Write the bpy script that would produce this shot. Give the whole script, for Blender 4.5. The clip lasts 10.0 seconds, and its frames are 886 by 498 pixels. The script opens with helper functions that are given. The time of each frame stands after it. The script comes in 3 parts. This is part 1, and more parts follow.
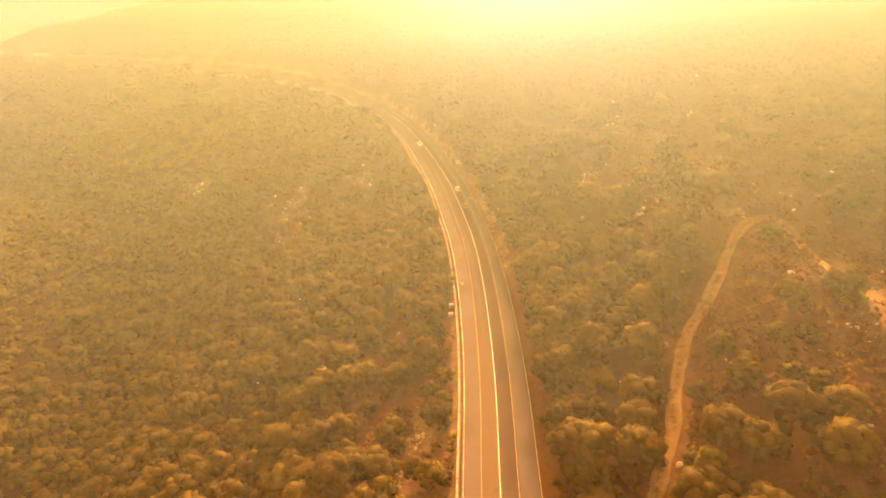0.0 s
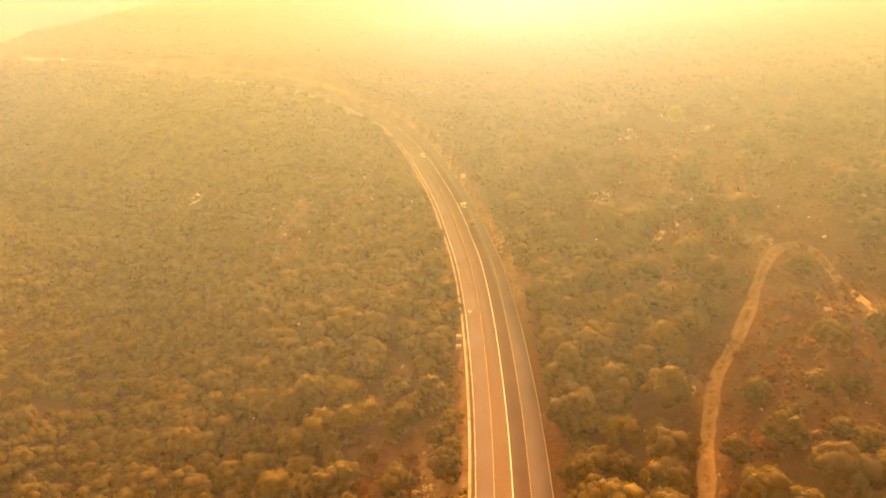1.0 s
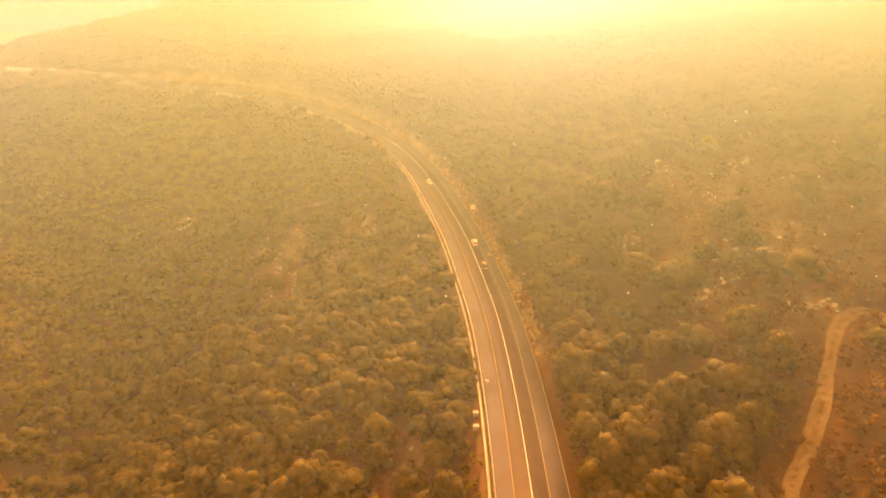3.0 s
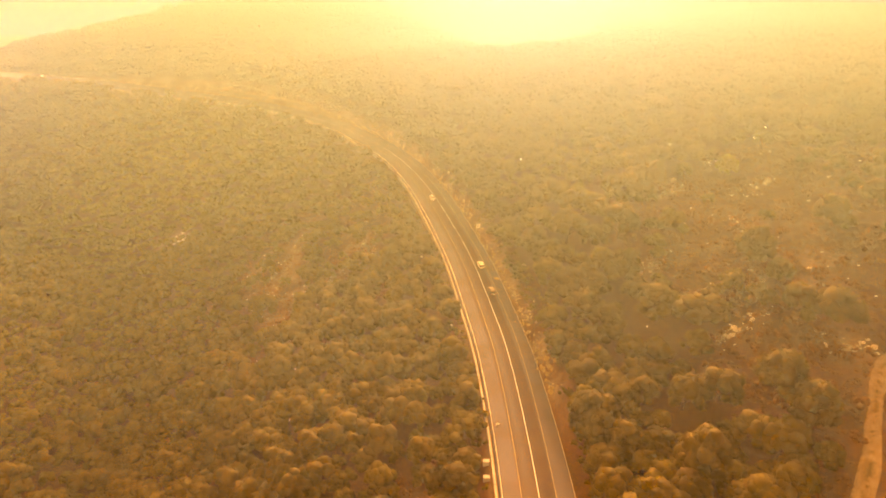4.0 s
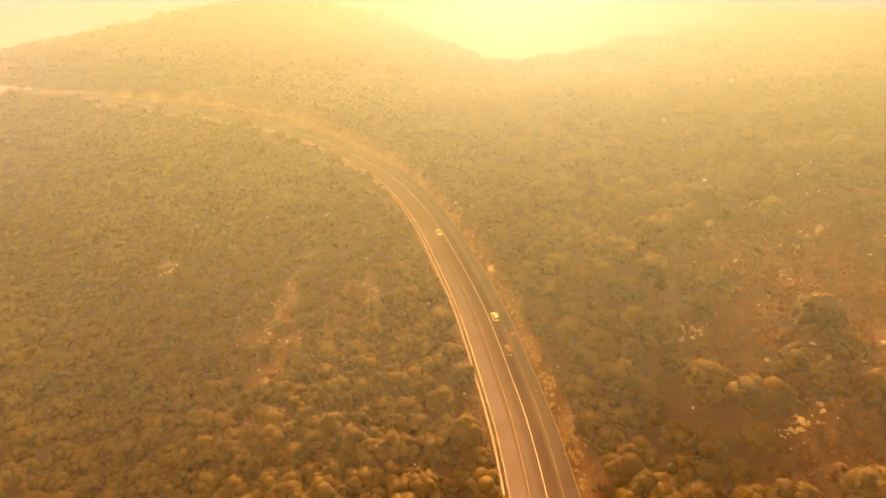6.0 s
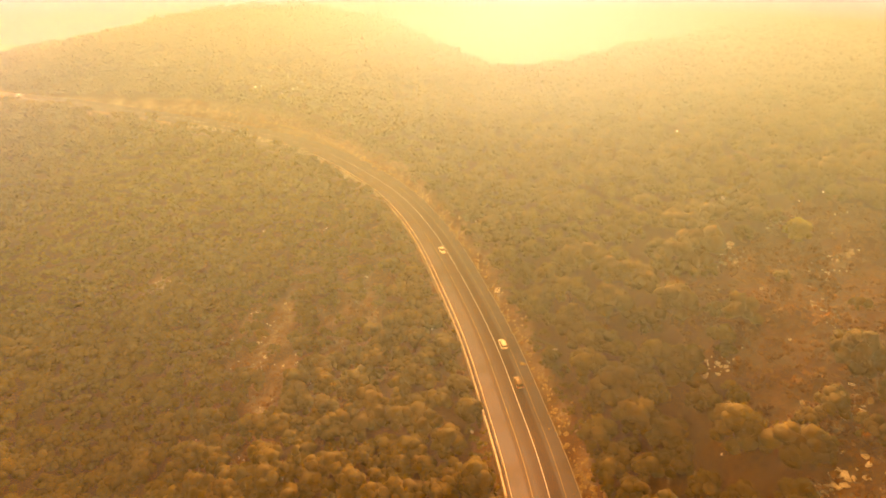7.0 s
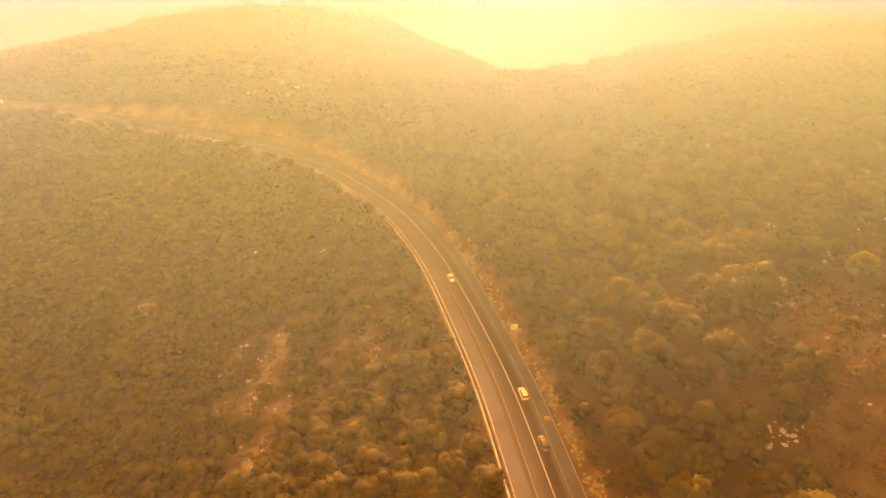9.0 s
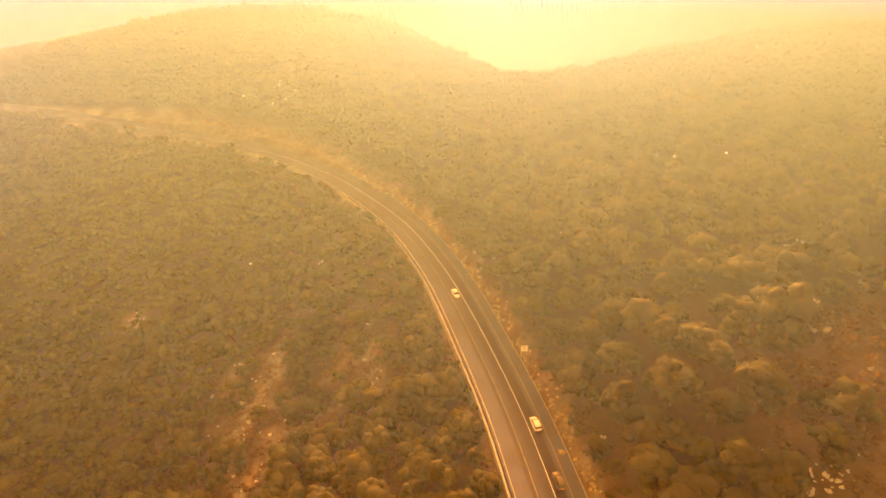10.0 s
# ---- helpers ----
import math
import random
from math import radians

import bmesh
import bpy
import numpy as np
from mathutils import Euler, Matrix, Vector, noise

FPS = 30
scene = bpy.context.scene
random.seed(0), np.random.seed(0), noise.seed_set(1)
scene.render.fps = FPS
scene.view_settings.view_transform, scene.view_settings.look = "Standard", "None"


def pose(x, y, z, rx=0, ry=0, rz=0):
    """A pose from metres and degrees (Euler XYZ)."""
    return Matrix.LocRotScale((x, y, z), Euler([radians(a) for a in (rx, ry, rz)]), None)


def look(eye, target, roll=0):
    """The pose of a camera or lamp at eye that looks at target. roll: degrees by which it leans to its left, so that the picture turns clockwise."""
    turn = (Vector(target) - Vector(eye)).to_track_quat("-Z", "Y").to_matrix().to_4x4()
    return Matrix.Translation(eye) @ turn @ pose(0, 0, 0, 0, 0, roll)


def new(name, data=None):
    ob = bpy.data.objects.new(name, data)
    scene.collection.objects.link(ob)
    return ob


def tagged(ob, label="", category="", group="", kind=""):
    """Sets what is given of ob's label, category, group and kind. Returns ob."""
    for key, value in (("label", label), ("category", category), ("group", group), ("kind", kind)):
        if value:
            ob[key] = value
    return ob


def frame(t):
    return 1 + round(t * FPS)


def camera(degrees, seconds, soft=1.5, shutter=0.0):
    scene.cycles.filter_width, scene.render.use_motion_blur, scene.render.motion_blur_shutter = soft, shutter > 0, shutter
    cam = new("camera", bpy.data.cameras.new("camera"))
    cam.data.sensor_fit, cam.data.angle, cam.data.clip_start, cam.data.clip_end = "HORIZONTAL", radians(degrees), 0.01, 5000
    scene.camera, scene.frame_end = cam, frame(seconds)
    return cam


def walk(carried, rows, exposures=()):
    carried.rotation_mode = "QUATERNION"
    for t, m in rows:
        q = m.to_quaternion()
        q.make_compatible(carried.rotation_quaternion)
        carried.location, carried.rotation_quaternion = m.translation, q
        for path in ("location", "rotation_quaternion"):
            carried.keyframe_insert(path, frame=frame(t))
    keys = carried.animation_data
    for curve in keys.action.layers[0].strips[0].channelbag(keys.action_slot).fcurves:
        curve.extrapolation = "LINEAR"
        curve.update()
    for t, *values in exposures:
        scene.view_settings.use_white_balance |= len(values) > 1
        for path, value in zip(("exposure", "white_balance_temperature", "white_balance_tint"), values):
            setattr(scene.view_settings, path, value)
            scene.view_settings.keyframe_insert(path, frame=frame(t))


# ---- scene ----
cam = camera(75.4, 10.0, soft=1.6)
METRES, EYE, TILT, LEAN, TURN = 123.0, 75.0, -28.0, 0.0, 0.0
ROWS = [
    (0.0, 0.0, 0.0, 0.0, -0.0, 0.0, -0.0),
    (0.5, -0.0083, 0.0399, 0.0313, -0.0, -0.04, -0.02),
    (1.0, -0.0158, 0.08, 0.0619, 0.0, -0.04, -0.02),
    (1.5, -0.0233, 0.12, 0.0931, 0.01, -0.07, -0.02),
    (2.0, -0.0304, 0.1601, 0.1253, -0.0, -0.16, -0.01),
    (2.5, -0.0368, 0.2005, 0.1559, 0.01, -0.15, 0.0),
    (4.0, -0.0599, 0.3233, 0.2484, -0.12, -0.04, -0.03),
    (4.5, -0.066, 0.3639, 0.2799, -0.1, -0.05, -0.01),
    (5.0, -0.0728, 0.405, 0.311, -0.14, -0.06, -0.01),
    (5.5, -0.0799, 0.4454, 0.344, -0.16, -0.13, 0.01),
    (7.0, -0.0979, 0.5694, 0.4318, -0.24, -0.1, 0.15),
    (7.5, -0.1052, 0.6097, 0.4534, -0.29, -0.13, 0.16),
    (8.0, -0.1109, 0.651, 0.4714, -0.29, -0.12, 0.22),
    (8.5, -0.1172, 0.6928, 0.4902, -0.31, -0.13, 0.26),
    (9.0, -0.1236, 0.7347, 0.5091, -0.33, -0.15, 0.3),
    (9.5, -0.1288, 0.7774, 0.528, -0.33, -0.17, 0.32),
    (10.0, -0.1358, 0.8196, 0.5475, -0.38, -0.21, 0.35),
]
walk(cam, [(t, pose(0, 0, EYE, TILT, LEAN, TURN) @ pose(METRES * x, METRES * y, METRES * z, 90 + pitch, roll, yaw)) for t, x, y, z, yaw, pitch, roll in ROWS],
     exposures=[(0.0, 5.0, 18000, 54), (10.0, 5.0, 18000, 54)])

# ---- light: a low sun ahead, behind the haze ----
SUN_SIDE, SUN_HIGH = 8.0, 15.0
to_sun = Vector((math.sin(radians(SUN_SIDE)) * math.cos(radians(SUN_HIGH)), math.cos(radians(SUN_SIDE)) * math.cos(radians(SUN_HIGH)), math.sin(radians(SUN_HIGH))))
world = bpy.data.worlds.new("evening_sky")
scene.world = world
world.use_nodes = True
sky = world.node_tree.nodes.new("ShaderNodeTexSky")
sky.sky_type, sky.sun_disc = "NISHITA", False
sky.sun_elevation, sky.sun_rotation = radians(SUN_HIGH), radians(SUN_SIDE)
sky.dust_density, sky.air_density = 4.0, 1.5
back = world.node_tree.nodes["Background"]
warm = world.node_tree.nodes.new("ShaderNodeMix")
warm.data_type, warm.blend_type = "RGBA", "MULTIPLY"
warm.inputs[0].default_value, warm.inputs[7].default_value = 1.0, (1.0, 0.52, 0.15, 1)
world.node_tree.links.new(sky.outputs[0], warm.inputs[6])
world.node_tree.links.new(warm.outputs[2], back.inputs[0])
back.inputs[1].default_value = 0.055
lamp = bpy.data.lights.new("sun", "SUN")
lamp.energy, lamp.angle, lamp.color = 5.0, radians(14.0), (1.0, 0.67, 0.29)
sun = new("sun", lamp)
sun.matrix_world = look(to_sun * 900, (0, 0, 0))
scene.cycles.transparent_max_bounces = 48

# ---- materials ----


class Mat:
    """A node material with a Principled surface and short ways to make nodes."""

    def __init__(self, name, rough=0.9, metal=0.0, spec=0.3):
        self.m = bpy.data.materials.new(name)
        self.m.use_nodes = True
        self.t = self.m.node_tree
        self.b = self.t.nodes["Principled BSDF"]
        self.b.inputs["Roughness"].default_value = rough
        self.b.inputs["Metallic"].default_value = metal
        self.b.inputs["Specular IOR Level"].default_value = spec

    def node(self, kind, **ins):
        n = self.t.nodes.new(kind)
        for k, v in ins.items():
            self.put(n.inputs[k.replace("_", " ")], v)
        return n

    def put(self, socket, v):
        if isinstance(v, bpy.types.NodeSocket):
            self.t.links.new(v, socket)
        else:
            socket.default_value = v

    def place(self):
        return self.t.nodes.new("ShaderNodeNewGeometry").outputs["Position"]

    def grain(self, scale, detail=5.0, rough=0.6, where=None):
        return self.node("ShaderNodeTexNoise", Scale=scale, Detail=detail, Roughness=rough, Vector=where or self.place()).outputs["Fac"]

    def ramp(self, fac, *stops):
        n = self.t.nodes.new("ShaderNodeValToRGB")
        e = n.color_ramp.elements
        while len(e) < len(stops):
            e.new(0.5)
        for el, (p, c) in zip(e, stops):
            el.position, el.color = p, (*c, 1) if len(c) == 3 else c
        self.put(n.inputs[0], fac)
        return n.outputs[0]

    def mix(self, fac, a, b, how="MIX"):
        n = self.t.nodes.new("ShaderNodeMix")
        n.data_type, n.blend_type = "RGBA", how
        self.put(n.inputs[0], fac)
        self.put(n.inputs[6], (*a, 1) if isinstance(a, tuple) else a)
        self.put(n.inputs[7], (*b, 1) if isinstance(b, tuple) else b)
        return n.outputs[2]

    def sums(self, how, a, b):
        n = self.t.nodes.new("ShaderNodeMath")
        n.operation = how
        self.put(n.inputs[0], a)
        self.put(n.inputs[1], b)
        return n.outputs[0]

    def colour(self, c):
        self.put(self.b.inputs["Base Color"], (*c, 1) if isinstance(c, tuple) else c)
        return self

    def bump(self, height, strength=0.5, deep=0.1):
        n = self.node("ShaderNodeBump", Strength=strength, Distance=deep, Height=height)
        self.put(self.b.inputs["Normal"], n.outputs[0])
        return self

    def attr(self, name):
        n = self.t.nodes.new("ShaderNodeAttribute")
        n.attribute_name = name
        return n.outputs["Fac"]

    def random(self, island=False):
        if island:
            return self.t.nodes.new("ShaderNodeNewGeometry").outputs["Random Per Island"]
        return self.t.nodes.new("ShaderNodeObjectInfo").outputs["Random"]


def leafy(name, dark, mid, light, glow, island):
    """Foliage: small leaves that let part of the light through."""
    k = Mat(name, 0.75, 0.0, 0.2)
    pick = k.sums("ADD", k.sums("MULTIPLY", k.random(island), 0.22 if island else 0.45), k.sums("MULTIPLY", k.grain(0.16, 4), 0.78 if island else 0.55))
    c = k.ramp(pick, (0.25, dark), (0.52, mid), (0.78, light))
    k.colour(c)
    k.bump(k.grain(2.2, 5), 0.45, 0.25)
    tr = k.node("ShaderNodeBsdfTranslucent", Color=k.mix(0.6, c, glow))
    mx = k.node("ShaderNodeMixShader", Fac=0.5)
    k.t.links.new(k.b.outputs[0], mx.inputs[1])
    k.t.links.new(tr.outputs[0], mx.inputs[2])
    k.t.links.new(mx.outputs[0], k.t.nodes["Material Output"].inputs[0])
    return k.m


LEAF = leafy("oak_foliage", (0.022, 0.0175, 0.004), (0.043, 0.036, 0.007), (0.080, 0.069, 0.012), (0.15, 0.13, 0.017), False)
LEAF_MASS = leafy("woodland_foliage", (0.022, 0.0175, 0.004), (0.043, 0.036, 0.007), (0.080, 0.069, 0.012), (0.15, 0.13, 0.017), True)
LEAF_LIGHT = leafy("yellow_green_foliage", (0.09, 0.10, 0.02), (0.15, 0.16, 0.03), (0.22, 0.22, 0.05), (0.35, 0.33, 0.05), False)
SCRUB = leafy("dry_scrub", (0.060, 0.032, 0.017), (0.095, 0.052, 0.027), (0.140, 0.082, 0.042), (0.20, 0.115, 0.045), True)

k = Mat("bark", 0.95)
k.colour(k.ramp(k.grain(6), (0.3, (0.05, 0.036, 0.026)), (0.7, (0.13, 0.10, 0.075)))).bump(k.grain(14), 0.7, 0.03)
BARK = k.m

k = Mat("hill_soil", 0.97, 0.0, 0.15)
soil = k.ramp(k.grain(0.35, 8, 0.65), (0.28, (0.058, 0.029, 0.021)), (0.5, (0.090, 0.046, 0.034)), (0.72, (0.14, 0.079, 0.060)))
grass = k.ramp(k.grain(1.3, 6, 0.7), (0.3, (0.056, 0.034, 0.016)), (0.7, (0.100, 0.062, 0.032)))
c = k.mix(k.ramp(k.grain(0.09, 5), (0.42, (0, 0, 0)), (0.6, (1, 1, 1))), soil, grass)
litter = k.ramp(k.grain(0.8, 6, 0.7), (0.3, (0.034, 0.022, 0.009)), (0.7, (0.064, 0.043, 0.018)))
c = k.mix(k.ramp(k.attr("woods"), (0.45, (0, 0, 0)), (0.8, (0.9, 0.9, 0.9))), c, litter)
stony = k.ramp(k.grain(0.9, 7, 0.7), (0.3, (0.13, 0.110, 0.092)), (0.7, (0.29, 0.262, 0.235)))
c = k.mix(k.sums("MULTIPLY", k.attr("bare"), k.ramp(k.grain(0.5, 6, 0.7), (0.36, (0.15, 0.15, 0.15)), (0.55, (1, 1, 1)))), c, stony)
k.colour(c).bump(k.grain(0.8, 9, 0.7), 0.9, 0.6)
SOIL = k.m

k = Mat("asphalt", 0.92, 0.0, 0.10)
base = k.ramp(k.grain(9, 6, 0.7), (0.3, (0.068, 0.078, 0.122)), (0.7, (0.094, 0.106, 0.165)))
lane = k.mix(k.attr("lane"), base, k.ramp(k.grain(9, 6, 0.7), (0.3, (0.028, 0.026, 0.038)), (0.7, (0.042, 0.040, 0.056))))
patch = k.mix(k.ramp(k.grain(0.12, 4), (0.45, (0, 0, 0)), (0.62, (0.5, 0.5, 0.5))), lane, (0.056, 0.054, 0.065))
# lighter asphalt tone standing in for low sun on the left lane
tan = k.ramp(k.grain(1.2, 6, 0.7), (0.3, (0.066, 0.058, 0.064)), (0.7, (0.092, 0.082, 0.090)))
k.colour(k.mix(k.attr("sun_patch"), patch, tan)).bump(k.grain(40, 3), 0.3, 0.01)
ASPHALT = k.m


def painted(name, c, worn, rough=0.6):
    k = Mat(name, rough)
    k.colour(k.ramp(k.grain(2.2, 6, 0.75), (0.28, worn), (0.5, c)))
    return k.m


WHITE = painted("road_paint_white", (0.44, 0.48, 0.62), (0.24, 0.26, 0.33))
YELLOW = painted("road_paint_yellow", (0.30, 0.28, 0.20), (0.17, 0.16, 0.12))

k = Mat("concrete", 0.9)
k.colour(k.ramp(k.grain(0.7, 8, 0.7), (0.3, (0.19, 0.188, 0.205)), (0.7, (0.32, 0.320, 0.350)))).bump(k.grain(6, 6), 0.4, 0.03)
CONCRETE = k.m

k = Mat("galvanised_steel", 0.45, 0.8, 0.5)
k.colour(k.ramp(k.grain(1.5, 6), (0.35, (0.38, 0.37, 0.36)), (0.7, (0.58, 0.57, 0.55))))
STEEL = k.m

k = Mat("limestone", 0.9, 0.0, 0.25)
lime = k.ramp(k.grain(0.8, 9, 0.7), (0.3, (0.32, 0.29, 0.25)), (0.5, (0.48, 0.45, 0.42)), (0.75, (0.64, 0.61, 0.58)))
k.colour(k.mix(k.ramp(k.random(), (0.0, (0, 0, 0)), (1.0, (0.5, 0.5, 0.5))), lime, (0.36, 0.28, 0.20)))
k.bump(k.grain(2.0, 9, 0.7), 0.9, 0.25)
STONE = k.m

k = Mat("cut_rock", 0.92, 0.0, 0.2)
k.colour(k.ramp(k.grain(0.7, 9, 0.72), (0.3, (0.15, 0.11, 0.07)), (0.5, (0.27, 0.21, 0.14)), (0.72, (0.42, 0.35, 0.25))))
k.bump(k.grain(1.6, 9, 0.7), 1.0, 0.35)
CUT = k.m

k = Mat("track_dust", 0.97, 0.0, 0.15)
dust = k.ramp(k.grain(0.6, 8, 0.7), (0.3, (0.145, 0.108, 0.080)), (0.7, (0.235, 0.188, 0.148)))
weed = k.ramp(k.grain(1.5, 6, 0.7), (0.4, (0.05, 0.04, 0.018)), (0.7, (0.13, 0.10, 0.05)))
k.colour(k.mix(k.sums("MULTIPLY", k.attr("middle"), k.ramp(k.grain(0.45, 5, 0.7), (0.45, (0, 0, 0)), (0.55, (1, 1, 1)))), dust, weed)).bump(k.grain(3, 7), 0.6, 0.1)
DUST = k.m

# thin sheets standing in for haze: mostly clear; the rest scatters sunlight, evenly and in a lobe ahead, whichever way
# a layer is tilted
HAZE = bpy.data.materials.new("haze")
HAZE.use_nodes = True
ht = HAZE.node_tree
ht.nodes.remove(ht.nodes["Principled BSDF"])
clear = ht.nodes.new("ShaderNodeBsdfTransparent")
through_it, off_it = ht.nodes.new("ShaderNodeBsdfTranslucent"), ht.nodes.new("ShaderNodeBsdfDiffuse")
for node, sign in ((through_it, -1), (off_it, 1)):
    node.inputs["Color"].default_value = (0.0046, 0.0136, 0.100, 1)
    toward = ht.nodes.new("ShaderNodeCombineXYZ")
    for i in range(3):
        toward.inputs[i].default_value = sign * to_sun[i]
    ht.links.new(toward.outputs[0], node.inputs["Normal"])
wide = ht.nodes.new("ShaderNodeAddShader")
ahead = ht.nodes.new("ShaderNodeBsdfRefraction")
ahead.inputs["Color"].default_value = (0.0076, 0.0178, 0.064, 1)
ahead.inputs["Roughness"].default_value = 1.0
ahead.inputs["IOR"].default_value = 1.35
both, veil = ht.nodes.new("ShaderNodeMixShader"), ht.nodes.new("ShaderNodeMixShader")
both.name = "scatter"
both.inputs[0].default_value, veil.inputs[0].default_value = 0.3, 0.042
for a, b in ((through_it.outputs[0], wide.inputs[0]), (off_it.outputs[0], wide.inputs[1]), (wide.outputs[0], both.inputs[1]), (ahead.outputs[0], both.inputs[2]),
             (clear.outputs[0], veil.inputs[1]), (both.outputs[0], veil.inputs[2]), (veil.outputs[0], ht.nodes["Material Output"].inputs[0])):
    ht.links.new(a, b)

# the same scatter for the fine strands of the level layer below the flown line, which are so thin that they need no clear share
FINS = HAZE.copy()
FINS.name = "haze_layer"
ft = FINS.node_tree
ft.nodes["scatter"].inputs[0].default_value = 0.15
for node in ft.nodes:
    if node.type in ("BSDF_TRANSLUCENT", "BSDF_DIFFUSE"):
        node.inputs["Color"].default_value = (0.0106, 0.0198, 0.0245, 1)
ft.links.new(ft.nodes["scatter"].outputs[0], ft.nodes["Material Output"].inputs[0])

# an added orange veil, redder and flatter, to warm the view of the near slopes
WARM_VEIL = FINS.copy()
WARM_VEIL.name = "warm_veil"
for node in WARM_VEIL.node_tree.nodes:
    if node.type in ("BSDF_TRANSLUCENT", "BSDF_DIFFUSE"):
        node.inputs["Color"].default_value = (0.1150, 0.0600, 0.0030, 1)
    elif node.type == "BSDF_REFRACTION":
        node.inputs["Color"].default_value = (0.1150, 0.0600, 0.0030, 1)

# ---- the lie of the land ----
ROAD = [(7.5, -60, -20.5), (8.6, 0, -19.4), (10.2, 40, -18.6), (11.3, 74, -17.9), (12.4, 101, -17.5), (12.6, 123, -17.1), (12.0, 148, -16.7),
        (10.2, 174, -16.2), (7.2, 196, -15.7), (2.6, 224, -15.0), (-3.9, 252, -14.2), (-12, 282, -13.1), (-19.2, 302, -12.3),
        (-28, 321.5, -11.5), (-38, 338.3, -10.8), (-47.3, 351.3, -10.4), (-61, 369, -10.1), (-76, 384.5, -9.8), (-97, 402.5, -9.5),
        (-122, 418.5, -9.2), (-151, 434, -9.0), (-192, 453, -8.7), (-238, 474, -8.5), (-290, 495, -8.4), (-345, 512, -8.6),
        (-430, 534, -9.5), (-560, 560, -12)]


def glide(points, step):
    """A smooth line through the points, in pieces of about that many metres."""
    p = np.array(points, float)
    p = np.vstack((2 * p[0] - p[1], p, 2 * p[-1] - p[-2]))
    out = []
    for a, b, c, d in zip(p[:-3], p[1:-2], p[2:-1], p[3:]):
        n = max(2, int(np.linalg.norm(c - b) / step))
        t = np.linspace(0, 1, n, endpoint=False)[:, None]
        out.append(0.5 * (2 * b + (c - a) * t + (2 * a - 5 * b + 4 * c - d) * t ** 2 + (3 * b - a - 3 * c + d) * t ** 3))
    return np.vstack(out + [p[-2:-1]])


LINE = glide(ROAD, 3.0)


def smooth(v, a, b):
    t = np.clip((np.asarray(v, float) - a) / (b - a), 0, 1)
    return t * t * (3 - 2 * t)


def beside(x, y, line=LINE):
    """The signed distance from a line (right of it: plus), and the height of the line there."""
    x, y = np.atleast_1d(np.asarray(x, float)), np.atleast_1d(np.asarray(y, float))
    best = np.full(x.shape, 1e18)
    side, high = np.zeros(x.shape), np.zeros(x.shape)
    for a, b in zip(line[:-1], line[1:]):
        ux, uy = b[0] - a[0], b[1] - a[1]
        k = np.clip(((x - a[0]) * ux + (y - a[1]) * uy) / (ux * ux + uy * uy), 0, 1)
        dx, dy = x - a[0] - k * ux, y - a[1] - k * uy
        q = dx * dx + dy * dy
        near = q < best
        best = np.where(near, q, best)
        side = np.where(near, np.where(dx * uy - dy * ux > 0, 1.0, -1.0), side)
        high = np.where(near, a[2] + k * (b[2] - a[2]), high)
    return np.sqrt(best) * side, high


def waves(x, y, size, seed):
    """Soft, irregular swells between -1 and 1, about that many metres across."""
    r = np.random.RandomState(seed)
    out = np.zeros(np.shape(x))
    for k in range(9):
        a, f, h = r.uniform(0, 6.283), r.uniform(0.6, 1.7) * 3.1416 / size, r.uniform(0, 6.283)
        out = out + np.sin((np.cos(a) * x + np.sin(a) * y) * f + h)
    return out / 4.2


CREST_X = [-900, -560, -430, -320, -240, -170, -110, -60, -15, 30, 70, 110, 150, 190, 230, 400]
CREST_Y = [980, 860, 740, 640, 600, 575, 560, 520, 470, 420, 425, 420, 425, 425, 430, 470]
CREST_LIFT = [-50, -40, -25, -9, -3, 4, 5, 4, -1, 0, -8, -2, -1, 1, -1, -4]


def spot(x, y, cx, cy, rx, ry, turn=0.0):
    c, s = math.cos(radians(turn)), math.sin(radians(turn))
    u, v = ((x - cx) * c + (y - cy) * s) / rx, (-(x - cx) * s + (y - cy) * c) / ry
    return np.exp(-(u * u + v * v))


